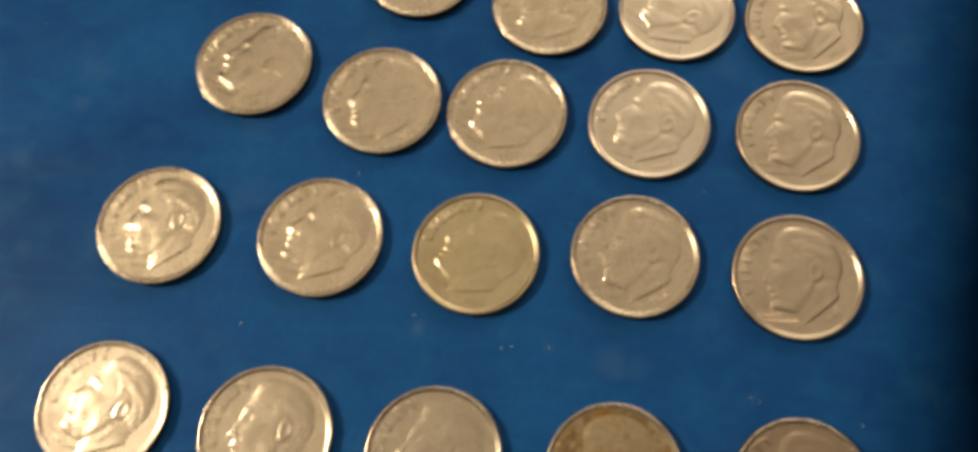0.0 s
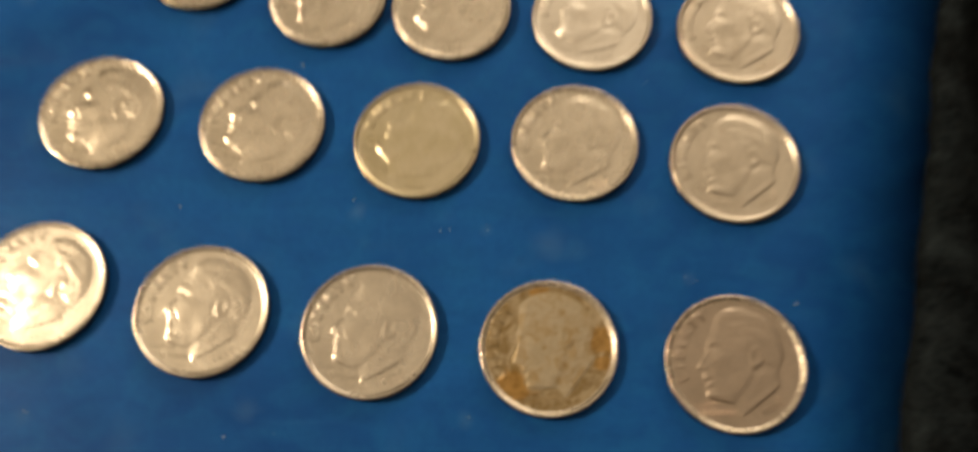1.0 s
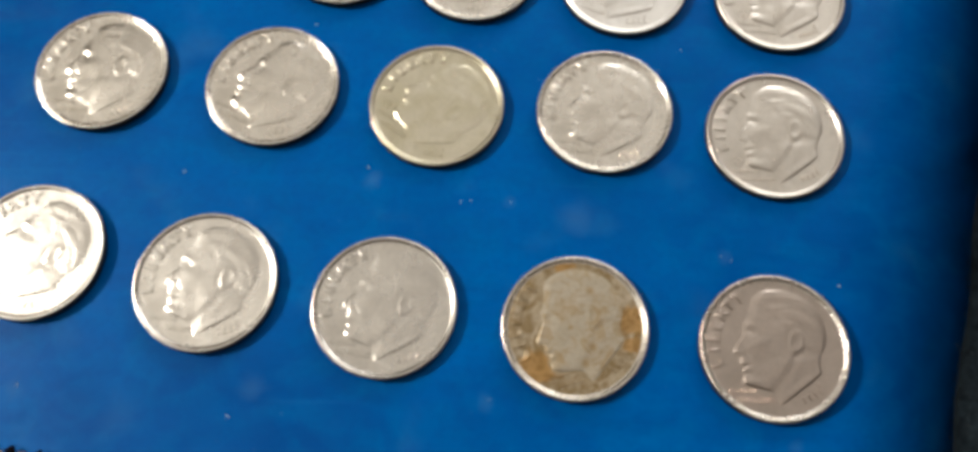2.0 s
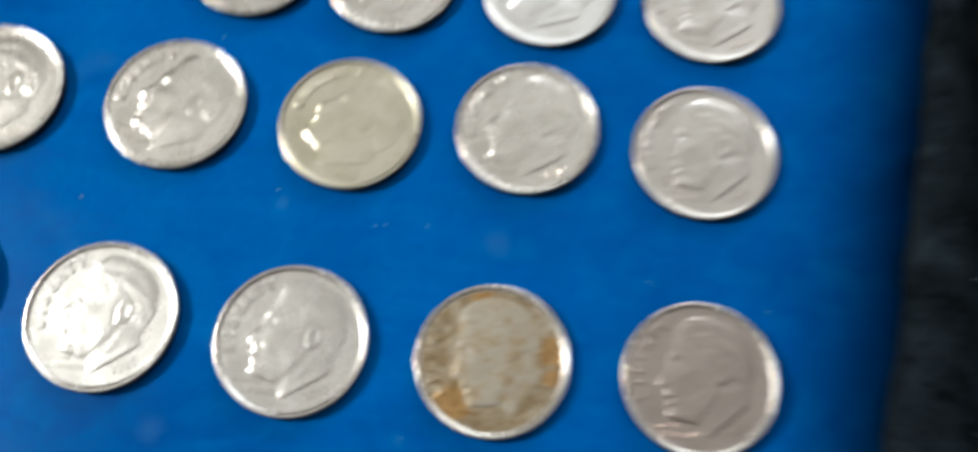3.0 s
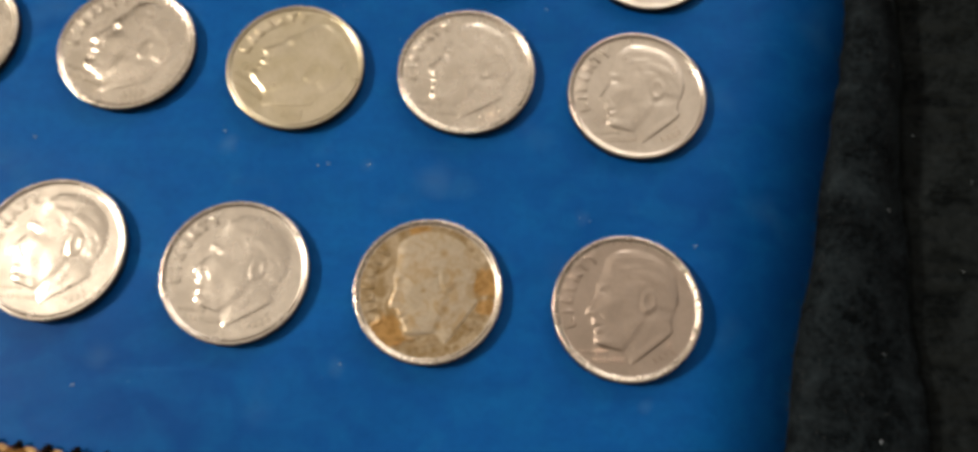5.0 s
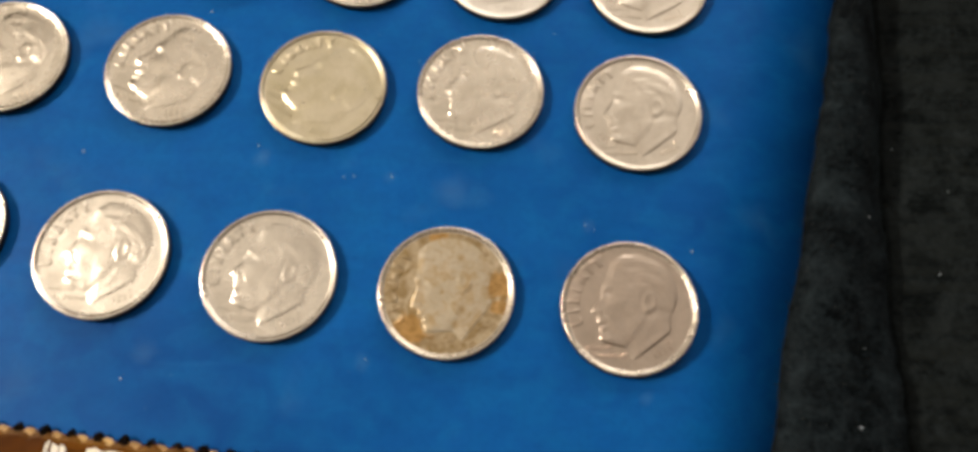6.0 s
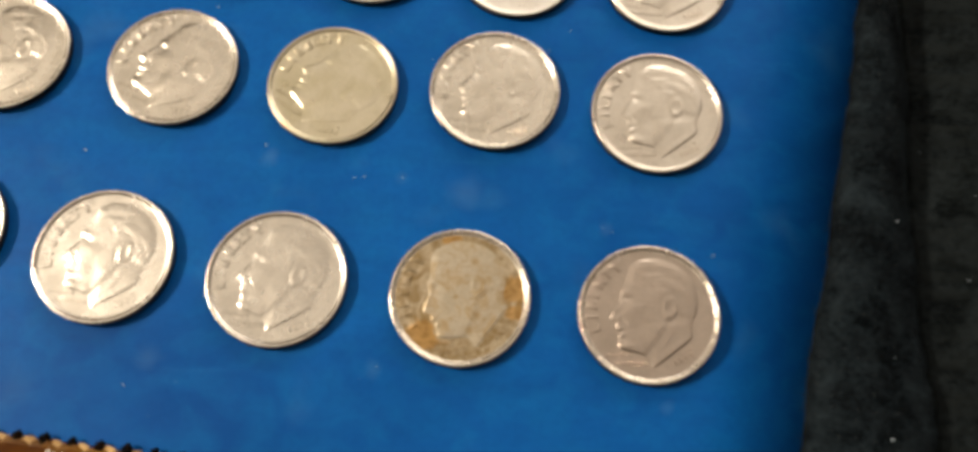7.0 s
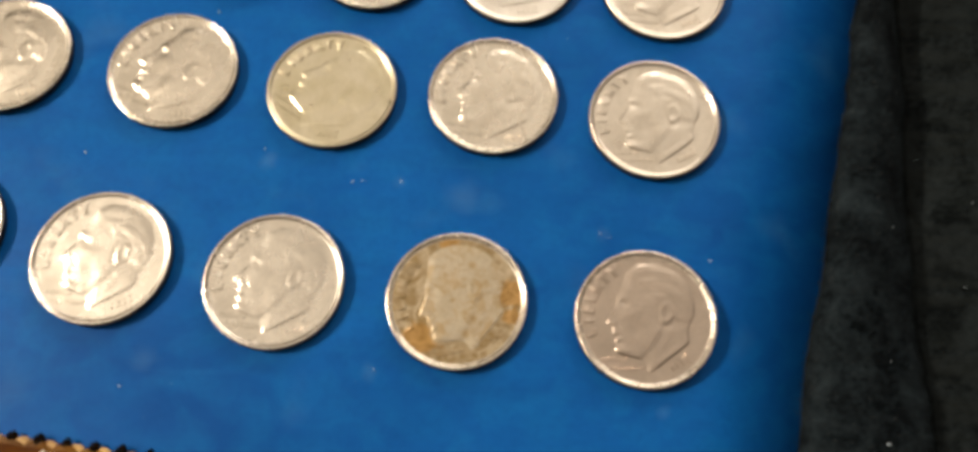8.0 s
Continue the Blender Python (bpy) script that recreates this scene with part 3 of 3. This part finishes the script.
def coin(x, y, turn, metal, label):
    """A ten-cent coin lying heads up: centre in millimetres, turn in degrees."""
    ob = new("coin")
    tagged(ob, label, "coin", "rows of coins on the mat")
    parts = [part("reeded_edge", SIDE, ob, "copper-brown reeded edge, darkened for shade"), part("rim", BORDER, ob, "raised rim"), part("field", FACE, ob), part("bust_relief", BUSTS[DEPTH[metal.name]], ob, "plain low relief bust")]
    parts += [part("raised_letter", me, ob, "raised capital letter " + sign) for sign, me in LETTERS]
    parts += [tagged(part(name, me, ob, "tiny raised marks"), kind="stuff") for name, me in (("motto", MOTTO), ("date", DATE))]
    for p in parts:
        kind = p.name.split(".")[0]
        p.material_slots[0].link = "OBJECT"
        p.material_slots[0].material = SHADED_COPPER if kind == "reeded_edge" else {("coin_stained", "bust_relief"): PALE, ("coin_stained", "rim"): SILVER, ("coin_rosy", "rim"): NICKED}.get((metal.name, kind), metal)
    ob.matrix_world = pose(x * MM, y * MM, 0.00003, 0, 0, turn)
    return ob


COINS = [
    (-77.0, 85.7, -15, SILVER), (-52.4, 79.4, -24, SILVER), (-31.71, 72.52, -10, SILVER), (-11.94, 71.53, -37, CLEAN), (7.46, 69.43, 12, MATTE),
    (-77.53, 62.10, -16, SILVER), (-57.20, 55.71, 5, SILVER), (-38.23, 53.54, -25, SILVER), (-17.11, 51.91, -14, CLEAN), (4.49, 49.95, 3, MATTE),
    (-88.34, 35.39, 4, SILVER), (-64.74, 33.68, -14, SILVER), (-42.39, 31.36, -28, OLIVE), (-20.04, 31.15, 0, SILVER), (2.20, 28.24, 9, MATTE),
    (-92.06, 9.20, -15, BRIGHT), (-69.71, 6.00, 3, BRIGHT), (-47.28, 3.54, 1, BRIGHT), (-23.90, 1.66, 25, STAINED), (0.0, 0.0, 9, ROSY),
]
SAID = {"coin_silver": "silver-grey ten-cent coin lying heads up on blue vinyl", "coin_matte": "dull worn silver-grey ten-cent coin lying on blue vinyl", "coin_clean": "clean pale silver-white ten-cent coin on blue vinyl", "coin_bright": "bright shiny silver ten-cent coin on blue vinyl",
        "coin_olive": "yellowish toned ten-cent coin on blue vinyl", "coin_stained": "ten-cent coin with brown and orange stains on blue vinyl",
        "coin_rosy": "dull pinkish ten-cent coin with a nicked bright rim"}
for x, y, turn, metal in COINS:
    coin(x, y, turn, metal, SAID[metal.name])


# ---- the wrapper with its saw-toothed end ----
def tooth_tip(peak, rng):
    """A small curled tip: an uneven dome leaning over the cut edge, with torn fibres standing out of it."""
    wide, long, high, lean = rng.uniform(0.62, 0.85), rng.uniform(0.50, 0.68), rng.uniform(0.4, 0.55), rng.uniform(-0.3, 0.1)
    verts, n = [], 9
    for level, size in ((0.0, 1.0), (0.45, 0.92), (0.8, 0.62)):
        for k in range(n):
            a = 2 * math.pi * k / n
            q = size * rng.uniform(0.75, 1.2)
            pinch = 1.0 - 0.45 * max(0.0, math.sin(a))
            verts.append((peak + lean * level + wide * q * pinch * math.cos(a), -0.30 + long * q * math.sin(a) * 1.2, 0.78 + high * level))
    verts.append((peak + lean, -0.4, 0.78 + high))
    faces = grid_faces(3, n, True) + [(2 * n + k, 2 * n + (k + 1) % n, 3 * n) for k in range(n)] + [tuple(range(n - 1, -1, -1))]
    for _ in range(7):
        a, reach = radians(rng.uniform(15, 165)), rng.uniform(0.75, 1.25)
        ux, uy, w, b = math.cos(a), math.sin(a), rng.uniform(0.06, 0.13), len(verts)
        root, z = (peak + 0.45 * wide * ux, -0.30 + 0.5 * long * uy), rng.uniform(0.8, 1.1)
        verts += [(root[0] - w * uy, root[1] + w * ux, z), (root[0] + w * uy, root[1] - w * ux, z), (root[0], root[1], z + w), (peak + reach * wide * ux, -0.30 + reach * 1.35 * long * uy, z - 0.1)]
        faces += [(b, b + 1, b + 3), (b + 1, b + 2, b + 3), (b + 2, b, b + 3), (b, b + 2, b + 1)]
    return mesh_from("tooth", [(x * MM, y * MM, z * MM) for x, y, z in verts], faces, TOOTH_SHADE)


def scallop(peak, rng):
    """The pale lobe of torn film between two dark tips."""
    wide, long = rng.uniform(1.15, 1.4), rng.uniform(0.70, 0.85)
    verts, n = [], 10
    for level, size in ((0.0, 1.0), (0.6, 0.85), (1.0, 0.45)):
        for k in range(n):
            a = 2 * math.pi * k / n
            q = size * rng.uniform(0.85, 1.12)
            verts.append((peak + wide * q * math.cos(a), -0.90 + long * q * math.sin(a), 0.66 + 0.26 * level))
    verts.append((peak, -0.95, 0.95))
    faces = grid_faces(3, n, True) + [(2 * n + k, 2 * n + (k + 1) % n, 3 * n) for k in range(n)] + [tuple(range(n - 1, -1, -1))]
    return mesh_from("scallop", [(x * MM, y * MM, z * MM) for x, y, z in verts], faces, CREAM)


def wrapper():
    ob = new("wrapper")
    tagged(ob, "glossy amber-brown film wrapper with a saw-toothed crimped end", "wrapper")
    ob.matrix_world = pose(-71.20 * MM, -16.85 * MM, 0, 0, 0, -5.9)
    pitch, half, sub = 3.32, 60, 12

    def swollen(x, d):
        """Height of the film at a place along the end and a depth behind it."""
        return 0.9 + 0.02 * d + 5.0 * min(1, max(0, (d - 6) / 22)) ** 1.3 + 0.25 * noise.noise((x * 0.1, d * 0.2, 4))

    n = int(2 * half / pitch) * sub
    rows = []
    depths = [0.0, 0.35, 0.7, 1.2, 2.0, 3.0, 4.2, 5.5, 7.0, 9.0, 12.0, 16.0, 21.0, 27.0, 34.0]
    for d in depths:
        row = []
        for i in range(n + 1):
            x = -half + 2 * half * i / n
            phase = (i % sub) / sub
            tooth = 1 - abs(2 * phase - 1)
            tip = (1.0 * (tooth ** 0.8 - 1) + 0.35 * noise.noise((x * 0.7, d * 0.5, 2)) + 0.2 * noise.noise((x * 2.1, d, 9))) * max(0, 1 - d / 1.6)
            crimp = 0.005 * math.sin(2 * math.pi * x / 1.1) * min(1, d / 0.7) * max(0, 1 - d / 9)
            puff = swollen(x, d)
            row.append((x, tip - d, puff + crimp))
        rows.append(row)
    top = [(x * MM, y * MM, z * MM) for row in rows for x, y, z in row]
    under = [(x * MM, y * MM, (0.05 if d > 0.4 else 0.55) * MM) for d, row in zip(depths, rows) for x, y, z in row]
    w = n + 1
    faces = grid_faces(len(rows), w)
    base = len(top)
    faces = [tuple(reversed(f)) for f in faces] + [tuple(base + k for k in f) for f in faces]
    faces += [(i, i + 1, base + i + 1, base + i) for i in range(n)]
    part("film", mesh_from("film", top + under, faces, FILM), ob, "glossy crimped amber film")
    strip = [(x * MM, (y + 0.02) * MM, (z + 0.05 + 0.12 * math.sin(math.pi * ((i % sub) / sub))) * MM) for row in rows[1:4] for i, (x, y, z) in enumerate(row)]
    part("cut_edge", mesh_from("cut_edge", strip, [tuple(reversed(f)) for f in grid_faces(3, w)], GOLD), ob, "golden brown scalloped edge")
    # white print on the film, with its glossy highlight painted in as white
    for k, (left, right, start) in enumerate(((-1.15, -0.98, 1.7), (-0.86, -0.68, 1.7), (-0.30, 0.62, 1.7), (0.74, 1.55, 1.75), (4.1, 8.9, 1.6), (11.0, 15.0, 1.85))):
        rng = random.Random(30 + k)
        cols = max(2, int((right - left) / 0.22))
        verts = []
        for i in range(9):
            for j in range(cols + 1):
                x = left + (right - left) * j / cols + (rng.uniform(-0.04, 0.04) if j in (0, cols) else 0.0)
                d = start + (0.55 * noise.noise((x * 0.9, k, 3)) + rng.uniform(-0.1, 0.1) if i == 0 else 0.9 * i) + 0.06 * (x - left)
                verts.append((x * MM, -d * MM, (swollen(x, d) + 0.07) * MM))
        part("printed_patch", mesh_from("printed_patch", verts, [tuple(reversed(f)) for f in grid_faces(9, cols + 1)], WHITE), ob, "white printed patch, glossy highlight put into its colour")
    for k in range(n // sub):
        peak = -half + (k + 0.5) * pitch * (2 * half / pitch * sub / n)
        part("tooth", tooth_tip(peak, random.Random(k)), ob, "torn tooth tip, its shade coloured near black")
        part("scallop", scallop(peak + 1.15, random.Random(90 + k)), ob, "pale golden scalloped lobe")
    return ob


wrapper()


# ---- lint ----
def lint_speck(x, y, size, seed, z=0.0):
    rng = random.Random(seed)
    bm = bmesh.new()
    bmesh.ops.create_icosphere(bm, subdivisions=1, radius=1)
    for v in bm.verts:
        v.co = v.co * rng.uniform(0.6, 1.2)
        v.co = Vector((v.co.x * size * 1.3, v.co.y * size * 0.8, (v.co.z + 0.5) * size * 0.5)) * MM
    me = bpy.data.meshes.new("lint_speck")
    bm.to_mesh(me)
    bm.free()
    me.materials.append(LINT)
    ob = new("lint_speck", me)
    ob.matrix_world = pose(x * MM, y * MM, z * MM, 0, 0, rng.uniform(0, 180))
    return tagged(ob, "tiny pale speck of lint on blue vinyl" if z < 1 else "tiny pale speck of lint on black cloth", "lint", "specks of lint")


for k, (x, y, size) in enumerate([(-75.1, 21.1, 0.17), (8.9, 8.2, 0.16), (-38.6, 18.0, 0.14), (-37.3, 18.2, 0.15), (-32.1, 18.2, 0.12), (-50.9, 22.5, 0.13), (-65.0, -10.2, 0.15),
                                  (-112.4, 70.0, 0.16), (-60.1, 44.0, 0.17), (-91.0, -7.4, 0.15), (-34.0, -7.2, 0.10), (-5.4, 11.7, 0.09), (-4.2, 11.1, 0.09), (-12.4, 38.1, 0.10),
                                  (-28.9, 36.3, 0.09), (-9.4, 41.4, 0.10)]):
    lint_speck(x, y, size, k)
for k, (x, y, size) in enumerate([(29.1, 10.3, 0.16), (31.2, 7.5, 0.12), (24.6, -15.7, 0.20), (39.7, 4.6, 0.13), (26.4, -6.4, 0.10), (36.0, 22.0, 0.10), (42.5, 16.0, 0.12)]):
    near = min(CLOTH_TOP, key=lambda p: (p[0] - x) ** 2 + (p[1] - y) ** 2)
    lint_speck(x, y, size * 0.8, 50 + k, near[2])
